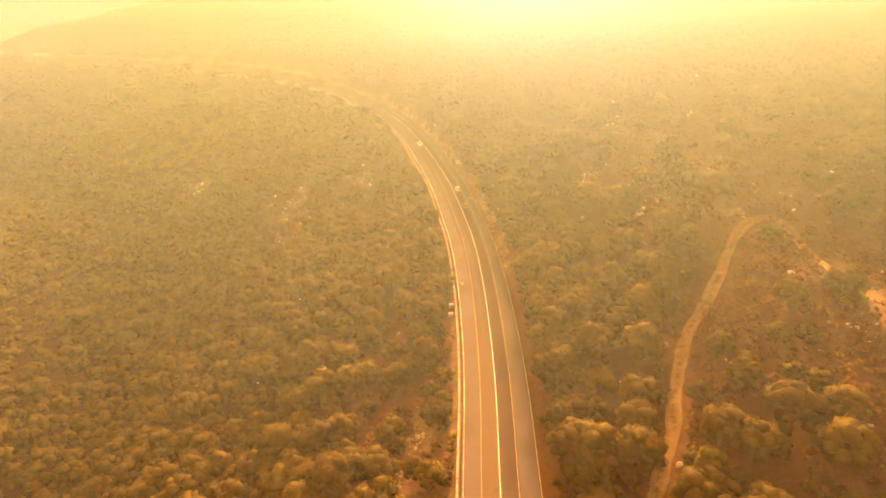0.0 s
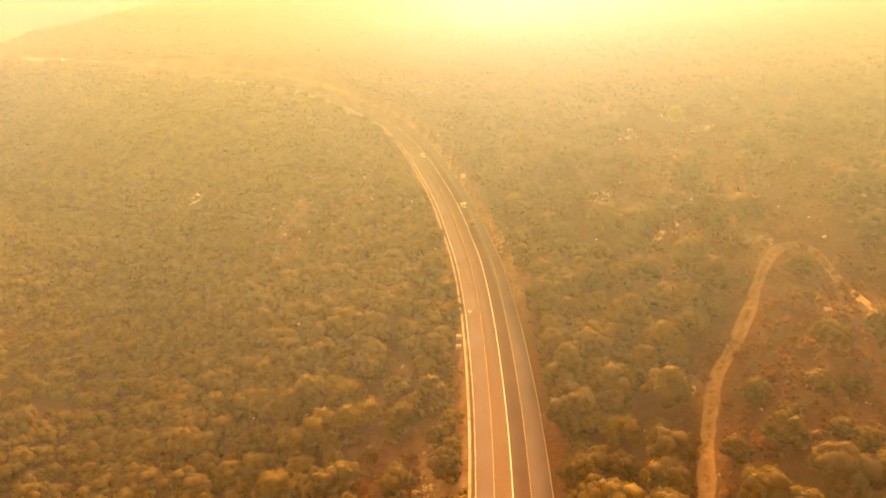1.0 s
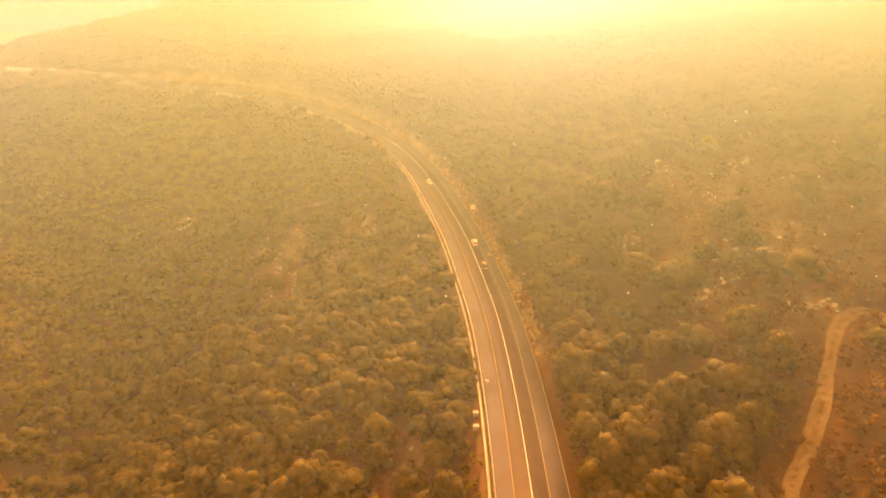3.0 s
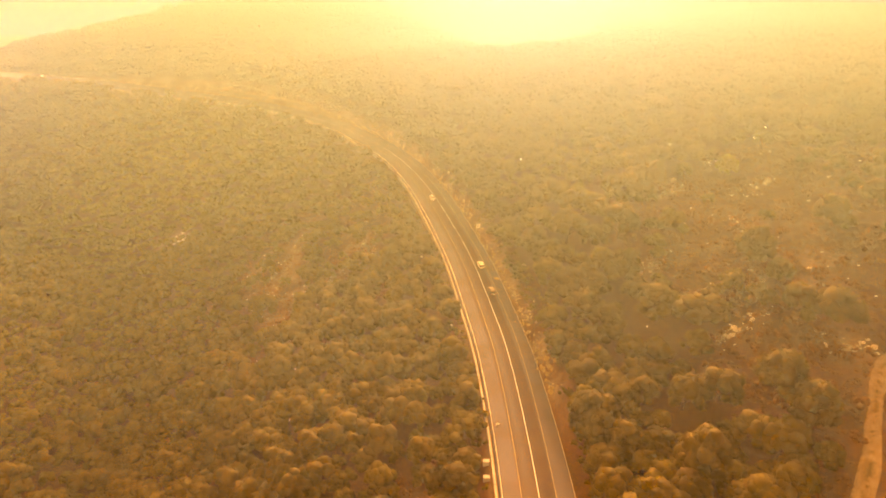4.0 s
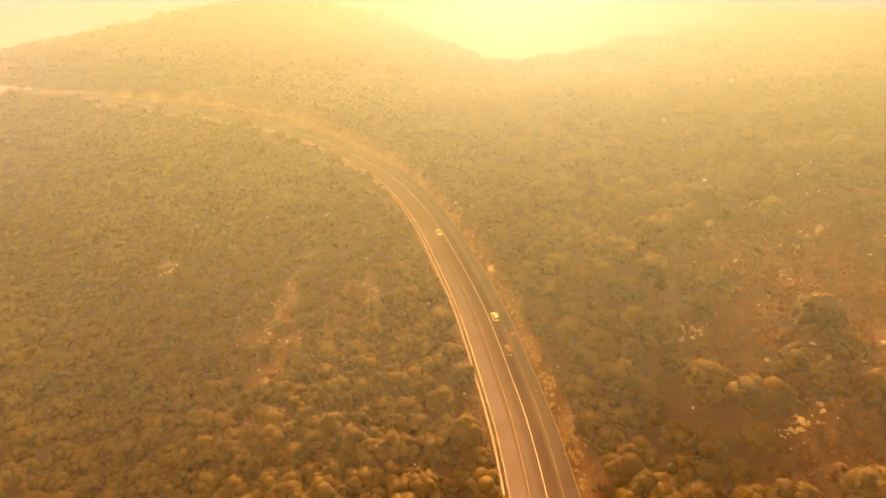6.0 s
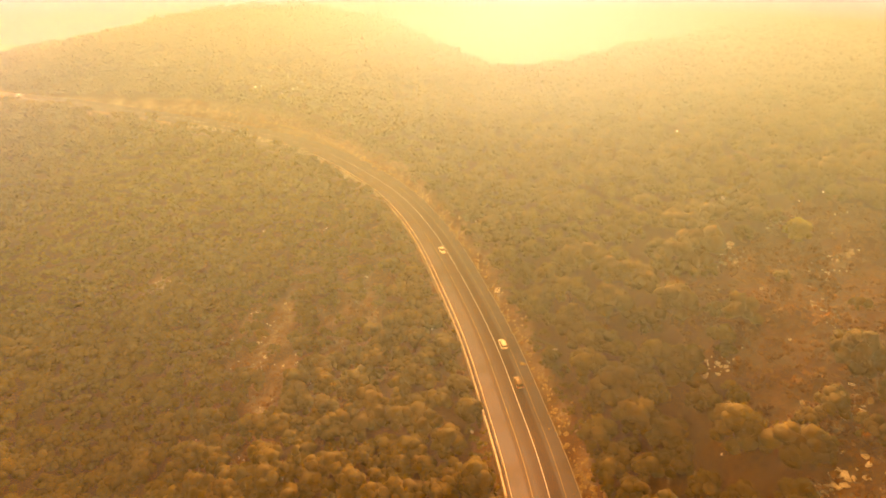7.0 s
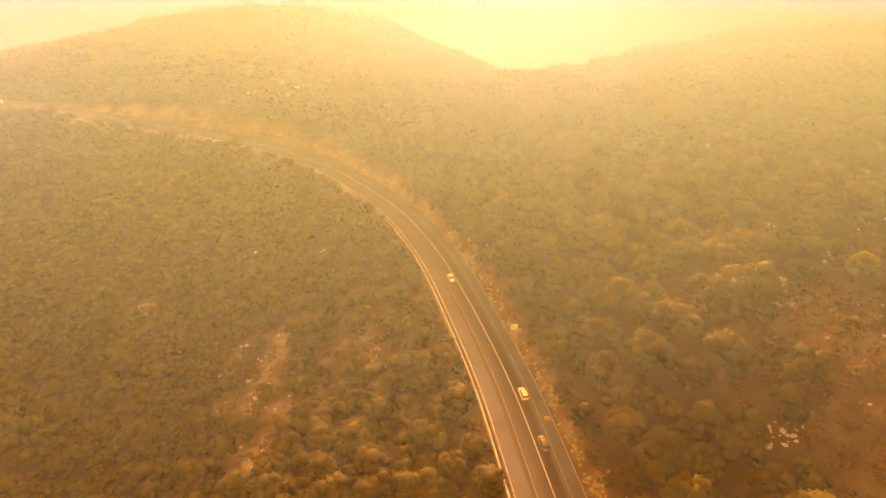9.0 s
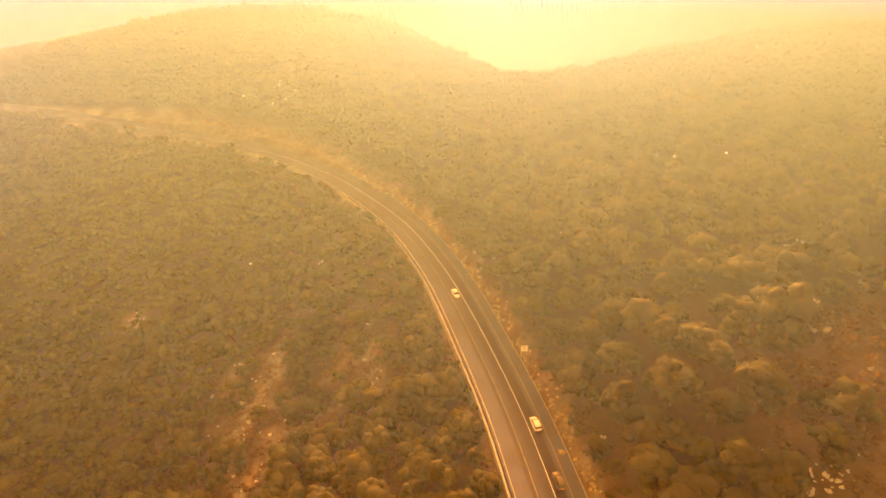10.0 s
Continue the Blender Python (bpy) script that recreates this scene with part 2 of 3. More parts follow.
def ground_height(x, y):
    x, y = np.atleast_1d(np.asarray(x, float)), np.atleast_1d(np.asarray(y, float))
    d, z0 = beside(x, y)
    up, down = np.clip(d - 8.5, 0, None), np.clip(-d - 8.5, 0, None)
    # the hillside above the road: a cut bank, then a slope that eases off
    steep = 0.74 + 0.26 * smooth(y, 120, 290)
    west = 1 - 0.62 * smooth(-x, 190, 430)
    rise = 3.2 * smooth(up, 0.5, 5.5) * smooth(y, 120, 160) + steep * west * 56 * (1 - np.exp(-np.clip(up - 2, 0, None) / 86))
    rise = rise - 13 * np.exp(-((x - 32) / 55) ** 2 - ((y - 460) / 75) ** 2)
    # the slope below it, down to the crease of the valley, and the far side
    v = np.minimum(down, 118)
    fall = 0.27 * v + 0.00185 * v * v + 1.2 * smooth(down, 0, 4)
    fall = fall - 0.30 * np.clip(down - 118, 0, 230)
    z = z0 + rise - fall
    rough = smooth(np.abs(d), 10, 30)
    z = z + rough * (2.2 * waves(x, y, 38, 3) + 0.7 * waves(x, y, 13, 4))
    # the slopes run a little deeper and steeper than the plain curve
    z = z - 6.0 * spot(x, y, -62, 240, 42, 44) - 9.0 * spot(x, y, -160, 333, 60, 42) + 3.0 * spot(x, y, 66, 112, 34, 60)
    # past the crests the land drops to a wide plain: a near shoulder in the middle, a long hill to the west
    crest = np.interp(x, CREST_X, CREST_Y)
    z = z + np.interp(x, CREST_X, CREST_LIFT) * smooth(y, 330, 470) * (d > 0)
    z = z + (-100 - z) * smooth(y - crest, -20, 330)
    z = z + (-100 - z) * smooth(np.abs(x + 40), 700, 1300)
    z = np.where(y < -60, z + (-60 - z) * smooth(-y, 60, 500), z)
    return z


TRACK = glide([(22, 38, 0), (30, 56, 0), (37.1, 68.6, 0), (43.8, 79.9, 0), (46.8, 88.1, 0), (51.2, 97.4, 0), (54.3, 104.1, 0), (60, 110.7, 0), (65.4, 117.8, 0), (71.1, 126.1, 0),
               (78.1, 136.1, 0), (83.9, 142.1, 0), (89.7, 144.4, 0), (92.5, 141, 0), (92.2, 133, 0), (92, 124.5, 0), (91.6, 115, 0), (93.4, 104.8, 0), (99, 90, 0), (108, 72, 0)], 1.5)


def plain_mesh(name, verts, faces, material, smooth_faces=True, **attributes):
    """A mesh from numpy arrays: verts n x 3, faces m x 3 or m x 4."""
    verts, faces = np.asarray(verts, np.float32), np.asarray(faces, np.int32)
    me = bpy.data.meshes.new(name)
    n = faces.shape[1]
    me.vertices.add(len(verts))
    me.vertices.foreach_set("co", verts.ravel())
    me.loops.add(faces.size)
    me.loops.foreach_set("vertex_index", faces.ravel())
    me.polygons.add(len(faces))
    me.polygons.foreach_set("loop_start", np.arange(0, faces.size, n, dtype=np.int32))
    me.polygons.foreach_set("use_smooth", np.full(len(faces), smooth_faces))
    me.update(calc_edges=True)
    me.materials.append(material)
    for key, values in attributes.items():
        me.attributes.new(key, "FLOAT", "POINT").data.foreach_set("value", np.asarray(values, np.float32))
    return me


def part(name, me, parent, label=""):
    ob = new(name, me)
    ob.parent = parent
    return tagged(ob, label)


def lattice(nu, nv):
    """Quad faces of a grid of nu x nv points."""
    i = np.arange(nu * nv).reshape(nu, nv)
    return np.stack((i[:-1, :-1], i[1:, :-1], i[1:, 1:], i[:-1, 1:]), -1).reshape(-1, 4)


def spaced(core0, core1, step, far0, far1, grow=1.16):
    v, s = list(np.arange(core0, core1 + 0.1, step)), step
    while v[-1] < far1:
        s *= grow
        v.append(v[-1] + s)
    s = step
    while v[0] > far0:
        s *= grow
        v.insert(0, v[0] - s)
    return np.array(v)


def bareness(x, y):
    """How stony and open the ground is: 0 to 1."""
    d, _ = beside(x, y)
    b = 1.2 * spot(x, y, -74, 264, 3.2, 17, -14) + 1.1 * spot(x, y, -78, 244, 3, 9, 10) + 0.8 * spot(x, y, -86, 269, 4, 6, 0) + 0.9 * spot(x, y, -38, 256, 3, 13, 12) + 0.8 * spot(x, y, -53, 247, 3, 7, -40) + 0.8 * spot(x, y, -72, 228, 2.6, 9, 20)
    b = b + 0.7 * spot(x, y, -150, 322, 10, 6) + 0.9 * spot(x, y, -6, 93, 6, 14) + 0.5 * spot(x, y, -14, 130, 7, 9)
    b = b + 0.25 * spot(x, y, 88, 190, 16, 34) + 0.7 * spot(x, y, 78, 147, 6, 5) + 0.6 * spot(x, y, 50, 105, 4, 6) + 0.6 * spot(x, y, 97, 100, 14, 14)
    b = b + np.clip(0.5 + 0.6 * waves(x, y, 7, 78), 0, 1) * smooth(d, 7, 9) * smooth(-d, -13, -10.5) * smooth(y, 140, 170) + 0.5 * smooth(-d, 7.4, 8.2) * smooth(d, -11, -9)
    b = b + 0.6 * smooth(np.abs(d), 7, 8.2) * smooth(-np.abs(d), -17, -12) * smooth(y, 300, 345) * (0.75 + 0.4 * waves(x, y, 14, 77))
    b = b + np.clip(2.2 * waves(x, y, 9, 31) - 0.25, 0, 0.6) * (spot(x, y, -62, 250, 36, 44) + 0.8 * spot(x, y, 92, 190, 34, 40) + spot(x, y, -16, 104, 8, 22))
    return np.clip(b, 0, 1)


def cover(x, y):
    """How closely trees stand: 0 to 1."""
    d, _ = beside(x, y)
    dt, _ = beside(x, y, TRACK)
    open_land = spot(x, y, 96, 186, 36, 46) + 0.8 * spot(x, y, 64, 206, 15, 15) + spot(x, y, 79, 121, 18, 17) + 0.8 * spot(x, y, 110, 118, 22, 40) + 0.7 * spot(x, y, 55, 93, 5, 9) + 0.7 * spot(x, y, 80, 88, 8, 12) + 0.5 * spot(x, y, 72, 66, 6, 9)
    c = np.where(d < 0, 0.97, 0.95 - 0.82 * np.clip(1.5 * open_land, 0, 1))
    c = c + 0.35 * waves(x, y, 22, 11) * np.where(d > 0, 1, 0.35)
    c = c + 0.5 * smooth(d, 5, 9) * smooth(-d, -48, -26) * smooth(y, 145, 165)
    # a closed canopy between the road and the track, few trees above the track
    c = c + 0.5 * spot(x, y, 32, 100, 16, 52) - 0.55 * spot(x, y, 74, 84, 18, 26) - 0.35 * spot(x, y, 78, 120, 16, 22)
    c = c * (1 - 0.35 * spot(x, y, -62, 250, 34, 42)) * (1 - 0.6 * spot(x, y, -16, 104, 9, 24))
    c = c * (1 - 0.95 * np.clip(bareness(x, y) * 1.5, 0, 1))
    c = c * smooth(np.abs(d), 11.5, 13.0) * smooth(np.abs(dt), 4.0, 6.0)
    return np.where(np.abs(d) < np.where((d > 0) & (y > 150), 12.0, 11.6), 0, c)


def build_ground():
    xs, ys = spaced(-260, 230, 2.4, -4600, 4600), spaced(30, 520, 2.4, -1500, 4700)
    gx, gy = np.meshgrid(xs, ys, indexing="ij")
    gx, gy = gx.ravel(), gy.ravel()
    z = ground_height(gx, gy)
    d, z0 = beside(gx, gy)
    z = np.where(np.abs(d) < 9, np.minimum(z, z0 - 0.25), z)
    me = plain_mesh("ground", np.stack((gx, gy, z), -1), lattice(len(xs), len(ys)), SOIL, bare=bareness(gx, gy), woods=np.clip(cover(gx, gy), 0, 1))
    tagged(new("ground", me), "dry brown stony hillsides sloping into a wooded valley", "hillside", kind="structure")


def ribbon(name, line, offsets, lift, material, soft_faces=False, **kw):
    """A strip along a line; offsets are metres to the right of it, lift its heights over the line."""
    t = np.gradient(line[:, :2], axis=0)
    t /= np.linalg.norm(t, axis=1)[:, None]
    nrm = np.stack((t[:, 1], -t[:, 0]), -1)
    off, up = np.asarray(offsets, float), np.broadcast_to(np.asarray(lift, float), (len(offsets),))
    v = np.concatenate((line[:, None, :2] + nrm[:, None, :] * off[None, :, None], (line[:, 2][:, None] + up[None, :])[..., None]), -1)
    values = {key: np.tile(np.asarray(q, float), len(line)) for key, q in kw.items()}
    return plain_mesh(name, v.reshape(-1, 3), lattice(len(line), len(off))[:, ::-1], material, soft_faces, **values)


def shifted(line, off):
    """The line moved sideways, to the right, by off metres at each point."""
    t = np.gradient(line[:, :2], axis=0)
    t /= np.linalg.norm(t, axis=1)[:, None]
    out = line.copy()
    out[:, 0] += t[:, 1] * off
    out[:, 1] -= t[:, 0] * off
    return out


def lane_shift(y):
    """The lanes widen round the bend: how far the markings lie right of the middle."""
    return np.interp(y, [77, 117, 145, 186, 239, 260, 285, 316, 348, 390], [-0.3, 0.0, 0.3, 1.0, 1.1, 1.0, 0.5, 0.4, 0.0, -0.2])


MARKS = shifted(LINE, lane_shift(LINE[:, 1]))


def build_road():
    road = new("road", ribbon("road", LINE, [-8.3, -7.9, -3.9, -3.4, -1.8, -0.3, 0.3, 1.8, 3.3, 3.8, 7.6, 7.7], [-0.6, 0, 0.03, 0.04, 0.05, 0.06, 0.06, 0.05, 0.04, 0.03, 0, -0.5],
                               ASPHALT, lane=[0, 0, 0.1, 0.8, 0.35, 0.8, 0.8, 1.0, 0.9, 0.1, 0, 0]))
    co = np.empty(len(road.data.vertices) * 3, np.float32)
    road.data.vertices.foreach_get("co", co)
    y, lane = co.reshape(-1, 3)[:, 1], np.tile(np.arange(12), len(LINE))
    worn = road.data.attributes["lane"]
    dark = np.empty(len(y), np.float32)
    worn.data.foreach_get("value", dark)
    # far lanes lose their dark tone: distant glare put into the asphalt colour
    worn.data.foreach_set("value", (dark * (1 - 0.85 * smooth(y, 250, 340))).astype(np.float32))
    # sunlight painted over the left lane and shoulder, gone by y = 150
    sun_patch = np.where((lane >= 1) & (lane <= 5), smooth(-y, -150, -104), 0) * np.where(lane < 3, 0.35, 1.0)
    road.data.attributes.new("sun_patch", "FLOAT", "POINT").data.foreach_set("value", sun_patch.astype(np.float32))
    tagged(road, "grey asphalt two-lane mountain road with wide shoulders", "road", kind="structure")
    part("centre_line", ribbon("centre_line", MARKS, [-0.10, 0.10], 0.075, WHITE), road, "solid white centre line")
    part("edge_line", ribbon("edge_line", MARKS, [-3.67, -3.57], 0.055, YELLOW), road, "yellow edge line")
    part("edge_line", ribbon("edge_line", MARKS, [3.53, 3.63], 0.055, YELLOW), road, "yellow edge line")
    part("kerb", ribbon("kerb", LINE, [7.45, 7.47, 7.68, 7.7], [-0.2, 0.08, 0.08, -0.3], CONCRETE), road, "low pale concrete gutter edge")


def build_track():
    line = TRACK.copy()
    off = np.array([-1.4, -1.05, -0.4, 0, 0.4, 1.05, 1.4])
    me = ribbon("dirt_track", line, off, 0, DUST, True, middle=[1, 0, 0.5, 1, 0.5, 0, 1])
    co = np.empty(len(me.vertices) * 3, np.float32)
    me.vertices.foreach_get("co", co)
    co = co.reshape(-1, 3)
    wob = 0.35 * waves(co[:, 0], co[:, 1], 4, 8)
    co[:, 0] += wob
    co[:, 2] = ground_height(co[:, 0], co[:, 1]) + np.tile([0.05, 0.16, 0.12, 0.2, 0.12, 0.16, 0.05], len(line)) + 0.06
    me.vertices.foreach_set("co", co.ravel())
    me.update()
    tagged(new("dirt_track", me), "pale dusty two-rut dirt track bending across the slope", "dirt track", kind="structure")


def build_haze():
    """Nested thin shells, added to stand in for haze, far ahead of the flown line."""
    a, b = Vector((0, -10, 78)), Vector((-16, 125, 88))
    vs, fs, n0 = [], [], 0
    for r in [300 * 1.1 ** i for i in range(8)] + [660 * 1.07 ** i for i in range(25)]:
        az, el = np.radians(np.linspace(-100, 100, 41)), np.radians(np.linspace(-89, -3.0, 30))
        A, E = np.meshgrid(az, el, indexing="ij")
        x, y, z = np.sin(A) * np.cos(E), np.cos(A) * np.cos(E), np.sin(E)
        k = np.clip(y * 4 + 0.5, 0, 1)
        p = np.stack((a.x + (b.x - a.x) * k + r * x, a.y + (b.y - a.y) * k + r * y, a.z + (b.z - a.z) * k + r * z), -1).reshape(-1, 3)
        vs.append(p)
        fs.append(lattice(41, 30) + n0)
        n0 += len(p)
    tagged(new("haze", plain_mesh("haze", np.vstack(vs), np.vstack(fs), HAZE)), "nested thin shells standing in for golden evening haze", "haze", kind="stuff")


def build_haze_layer(high_up, dense, lean, material, words):
    """A level layer of leaning strands added to stand in for haze, a few millimetres high, crossing above the slopes:
    the flatter one looks, the thicker it is.
    """
    vs, fs, n0 = [], [], 0
    along_it = np.array([-640, -380, -230, -130, -70, -30, 0, 30, 70, 130, 230, 380, 640.0])
    m = len(along_it)
    for k, (yaw, gap) in enumerate(((-34, 0.116), (-21, 0.107), (-8, 0.111), (6, 0.104), (19, 0.113), (32, 0.101))):
        c, q = math.cos(radians(yaw)), math.sin(radians(yaw))
        rows, at = [], -170.0
        while at < 800:
            rows.append(at)
            at += gap / c * (1 + max(0.0, at - 190) / 40)
        yc = np.array(rows)[:, None]
        step = np.gradient(yc[:, 0])[:, None] * c
        x = np.broadcast_to(-5 + along_it * c, (len(yc), m))
        y = yc + along_it * q
        high = step * dense / 6 * (1 + 0.42 * np.tanh((x + 40) / 60)) * smooth(y, -6, 2)
        keep = high.max(axis=1) > 0
        x, y, high = x[keep], y[keep], high[keep]
        back, tall = math.sin(radians(lean)) * high / 2, math.cos(radians(lean)) * high / 2
        v = np.stack((np.stack((x, y + back, high_up + 0.02 * k - tall), -1), np.stack((x, y - back, high_up + 0.02 * k + tall), -1)), 2)
        i = (np.arange(len(x))[:, None] * m + np.arange(m - 1)[None, :])
        i = i[(high[:, :-1] + high[:, 1:]) > 0] * 2
        fs.append(np.stack((i, i + 2, i + 3, i + 1), -1) + n0)
        vs.append(v.reshape(-1, 3))
        n0 += len(vs[-1])
    tagged(new("haze", plain_mesh("haze", np.vstack(vs), np.vstack(fs), material, False)), words, "haze", kind="stuff")


build_ground()
build_road()
build_track()
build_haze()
build_haze_layer(59, 0.28, 32, FINS, "level layer of fine strands standing in for golden haze")
# added strands that lay an orange cast over what lies below
build_haze_layer(57, 0.07, 90, WARM_VEIL, "flat reddish strands added as a warm veil over the slopes")

# ---- trees and scrub ----


def blob(level):
    bm = bmesh.new()
    bmesh.ops.create_icosphere(bm, subdivisions=level, radius=1)
    v = np.array([q.co[:] for q in bm.verts])
    f = np.array([[q.index for q in face.verts] for face in bm.faces])
    bm.free()
    return v, f


BALL = {1: blob(1), 2: blob(2)}


def crown(seed, lumps, leaves, leaf, level=2):
    """Triangles of a broad crown, about 1 wide and 0.8 high: lumps of foliage set round a dome, with loose sprays on them."""
    r = np.random.RandomState(seed)
    v, f, n = [], [], 0
    bv, bf = BALL[level]
    for i in range(lumps):
        a, u = i * 2.4 + r.uniform(-0.5, 0.5), math.sqrt((i + 0.5) / lumps)
        rad = r.uniform(0.13, 0.21) * (1.2 - 0.40 * u) * (12 / max(lumps, 12)) ** 0.4
        c = np.array([math.cos(a) * u * 0.36, math.sin(a) * u * 0.36, 0.13 + 0.50 * math.sqrt(max(0, 1 - u * u * 0.85)) + r.uniform(-0.08, 0.08)])
        ph = r.uniform(0, 6.28, 3)
        bumps = 1 + 0.16 * np.sin(bv[:, 0] * 5 + ph[0]) * np.sin(bv[:, 1] * 5 + ph[1]) + 0.12 * np.sin(bv[:, 2] * 8 + ph[2]) + r.uniform(-0.2, 0.2, len(bv))
        v.append(c + bv * bumps[:, None] * rad * np.array([1, 1, 0.85]))
        f.append(bf + n)
        n += len(bv)
        if leaves:
            w = r.normal(size=(leaves, 3))
            w[:, 2] += 0.35
            w /= np.linalg.norm(w, axis=1)[:, None]
            p = c + w * rad * r.uniform(0.95, 1.42, (leaves, 1)) * np.array([1, 1, 0.85])
            t1 = np.cross(w, r.normal(size=(leaves, 3)))
            t1 /= np.linalg.norm(t1, axis=1)[:, None]
            t2 = np.cross(w, t1) * 0.7 + w * r.uniform(-0.6, 0.6, (leaves, 1))
            s = leaf * r.uniform(0.6, 1.3, (leaves, 1))
            q = np.stack((p - t1 * s, p - t2 * s * 0.6, p + t1 * s, p + t2 * s * 0.6), 1).reshape(-1, 3)
            i0 = np.arange(leaves)[:, None] * 4 + n
            f.append(np.concatenate((i0 + [[0, 1, 2]], i0 + [[0, 2, 3]])))
            v.append(q)
            n += leaves * 4
    return np.vstack(v), np.vstack(f)


def trunk_mesh(seed):
    """A short leaning trunk that forks into limbs, tapered, one unit of crown wide."""
    r = np.random.RandomState(seed)
    v, f, n = [], [], 0
    ring = np.radians(np.arange(0, 360, 60))
    ways = [((0, 0, -0.12), (0.02, 0.01, 0.2), 0.045, 0.034)]
    for i in range(4):
        a = i * 1.6 + r.uniform(-0.4, 0.4)
        ways.append(((0.02, 0.01, 0.17), (0.24 * math.cos(a), 0.24 * math.sin(a), r.uniform(0.38, 0.5)), 0.026, 0.010))
    for p, q, r0, r1 in ways:
        for c, rad in ((p, r0), (q, r1)):
            v.append(np.stack((c[0] + rad * np.cos(ring), c[1] + rad * np.sin(ring), np.full(6, c[2])), -1))
        for k in range(6):
            f.append((n + k, n + (k + 1) % 6, n + 6 + (k + 1) % 6, n + 6 + k))
        n += 12
    return plain_mesh("trunk", np.vstack(v), np.array(f), BARK)


def scattered(x0, x1, y0, y1, gap, seed, keep):
    """Uneven places about gap apart, where keep(x, y, chance) holds."""
    r = np.random.RandomState(seed)
    gx, gy = np.meshgrid(np.arange(x0, x1, gap), np.arange(y0, y1, gap * 0.87), indexing="ij")
    gx = (gx + (np.arange(gx.shape[1]) % 2)[None, :] * gap / 2 + r.uniform(-0.38, 0.38, gx.shape) * gap).ravel()
    gy = (gy + r.uniform(-0.38, 0.38, gy.shape) * gap).ravel()
    ok = keep(gx, gy, r.uniform(0, 1, gx.shape))
    return gx[ok], gy[ok]


def in_near(x, y):
    d, _ = beside(x, y)
    return (x > -42) & (x < 112) & (y > 66) & (y < 178) & (np.abs(d) < 110)


CROWNS = [plain_mesh("crown", *crown(40 + i, 22, 36, 0.036, 2), LEAF) for i in range(6)]
LIGHT_CROWN = plain_mesh("crown", *crown(61, 26, 30, 0.04, 2), LEAF_LIGHT)
TRUNKS = [trunk_mesh(70 + i) for i in range(3)]


def plant(x, y, wide, turn, kind, light=False):
    z = float(ground_height(x, y)[0])
    ob = new("tree")
    ob.empty_display_size = 0.2
    ob.matrix_world = pose(x, y, z - 0.1, 0, 0, turn) @ Matrix.Diagonal((wide, wide, wide * rt.uniform(0.85, 1.2), 1))
    part("trunk", TRUNKS[kind % 3], ob)
    part("crown", LIGHT_CROWN if light else CROWNS[kind % 6], ob)
    tagged(ob, "bright yellow-green broad-leaved tree on the dry slope" if light else "low evergreen oak with a dense rounded olive-green crown", "tree", "trees on the slopes beside the road")


rt = np.random.RandomState(5)
X, Y = scattered(-480, 360, 30, 800, 5.0, 21, lambda x, y, u: (u < cover(x, y)) & (np.abs(x) < 60 + 0.75 * (y + 30)) & (y < np.interp(x, CREST_X, CREST_Y) + 60))
# the trees that stand out, each at its place: x, y and the crown's width
BY_TRACK = ((83.8, 102.3, 10.6), (74.3, 103.8, 8.4), (57.9, 96.2, 7.2), (61.3, 91.2, 4.6), (68.1, 94.9, 6.0), (72.7, 92.9, 6.0), (58.0, 85.6, 8.7), (60.9, 75.0, 12.0),
            (49.9, 74.8, 9.9), (53.9, 70.4, 10.5), (64.9, 66.9, 10.5), (43.7, 102.2, 11.3), (33.6, 95.9, 9.0), (39.6, 88.0, 9.2), (37.1, 82.2, 10.2), (61.8, 129.7, 10.9), (50.2, 85.5, 6.1))
ON_SLOPE = ((74.5, 233.1, 6.6), (33.2, 214.3, 14.5), (23.1, 215.1, 11.4), (46.4, 206.4, 13.2), (39.8, 206.9, 9.6), (14.8, 243.1, 10.0), (25.9, 227.4, 11.9),
            (51.1, 232.5, 9.3), (40.5, 236.0, 7.8), (24.7, 199.3, 12.0), (-7.2, 205.1, 8.3), (47.7, 171.0, 13.7), (59.8, 137.5, 12.0), (62.2, 130.5, 10.4), (59.5, 169.2, 6.5),
            (51.6, 155.9, 8.6), (75.2, 170.2, 7.9), (44.7, 142.6, 9.4), (39.5, 163.1, 8.9), (26.2, 163.9, 8.8), (51.2, 141.6, 10.8), (73.0, 178.9, 11.7), (23.2, 180.1, 10.5),
            (36.1, 187.4, 10.1), (-10.1, 186.4, 10.2), (-4.9, 194.9, 9.0))
CX, CY = scattered(10, 62, 58, 250, 4.4, 22, lambda x, y, u: (beside(x, y)[0] > np.where(y > 150, 13, 11)) & (np.abs(beside(x, y, TRACK)[0]) > 4.5) & (u < 1.1 * spot(x, y, 30, 95, 15, 50) + 0.75 * spot(x, y, 30, 205, 22, 34)))
X, Y = np.concatenate((X, CX)), np.concatenate((Y, CY))
far_off = np.ones(len(X), bool)
for tx, ty, wide in BY_TRACK + ON_SLOPE:
    far_off &= np.hypot(X - tx, Y - ty) > 0.5 * wide + 1.6
X, Y = X[far_off], Y[far_off]
near = in_near(X, Y)
pick = np.where(near)[0]
# keep the closest three hundred as single trees
order = pick[np.argsort(Y[pick] + 0.35 * np.abs(X[pick] - 15))]
single = set(order[:245].tolist())
for i in order[:245]:
    plant(X[i], Y[i], 5.0 + 6.0 * rt.uniform(0, 1) ** 1.5, rt.uniform(0, 360), int(rt.randint(0, 6)))
plant(86.5, 101.5, 5.2, 30, 1, True)
plant(85.7, 227.1, 8.5, 75, 1, True)
for tx, ty, wide in BY_TRACK + ON_SLOPE:
    plant(tx, ty, wide, rt.uniform(0, 360), int(rt.randint(0, 6)))
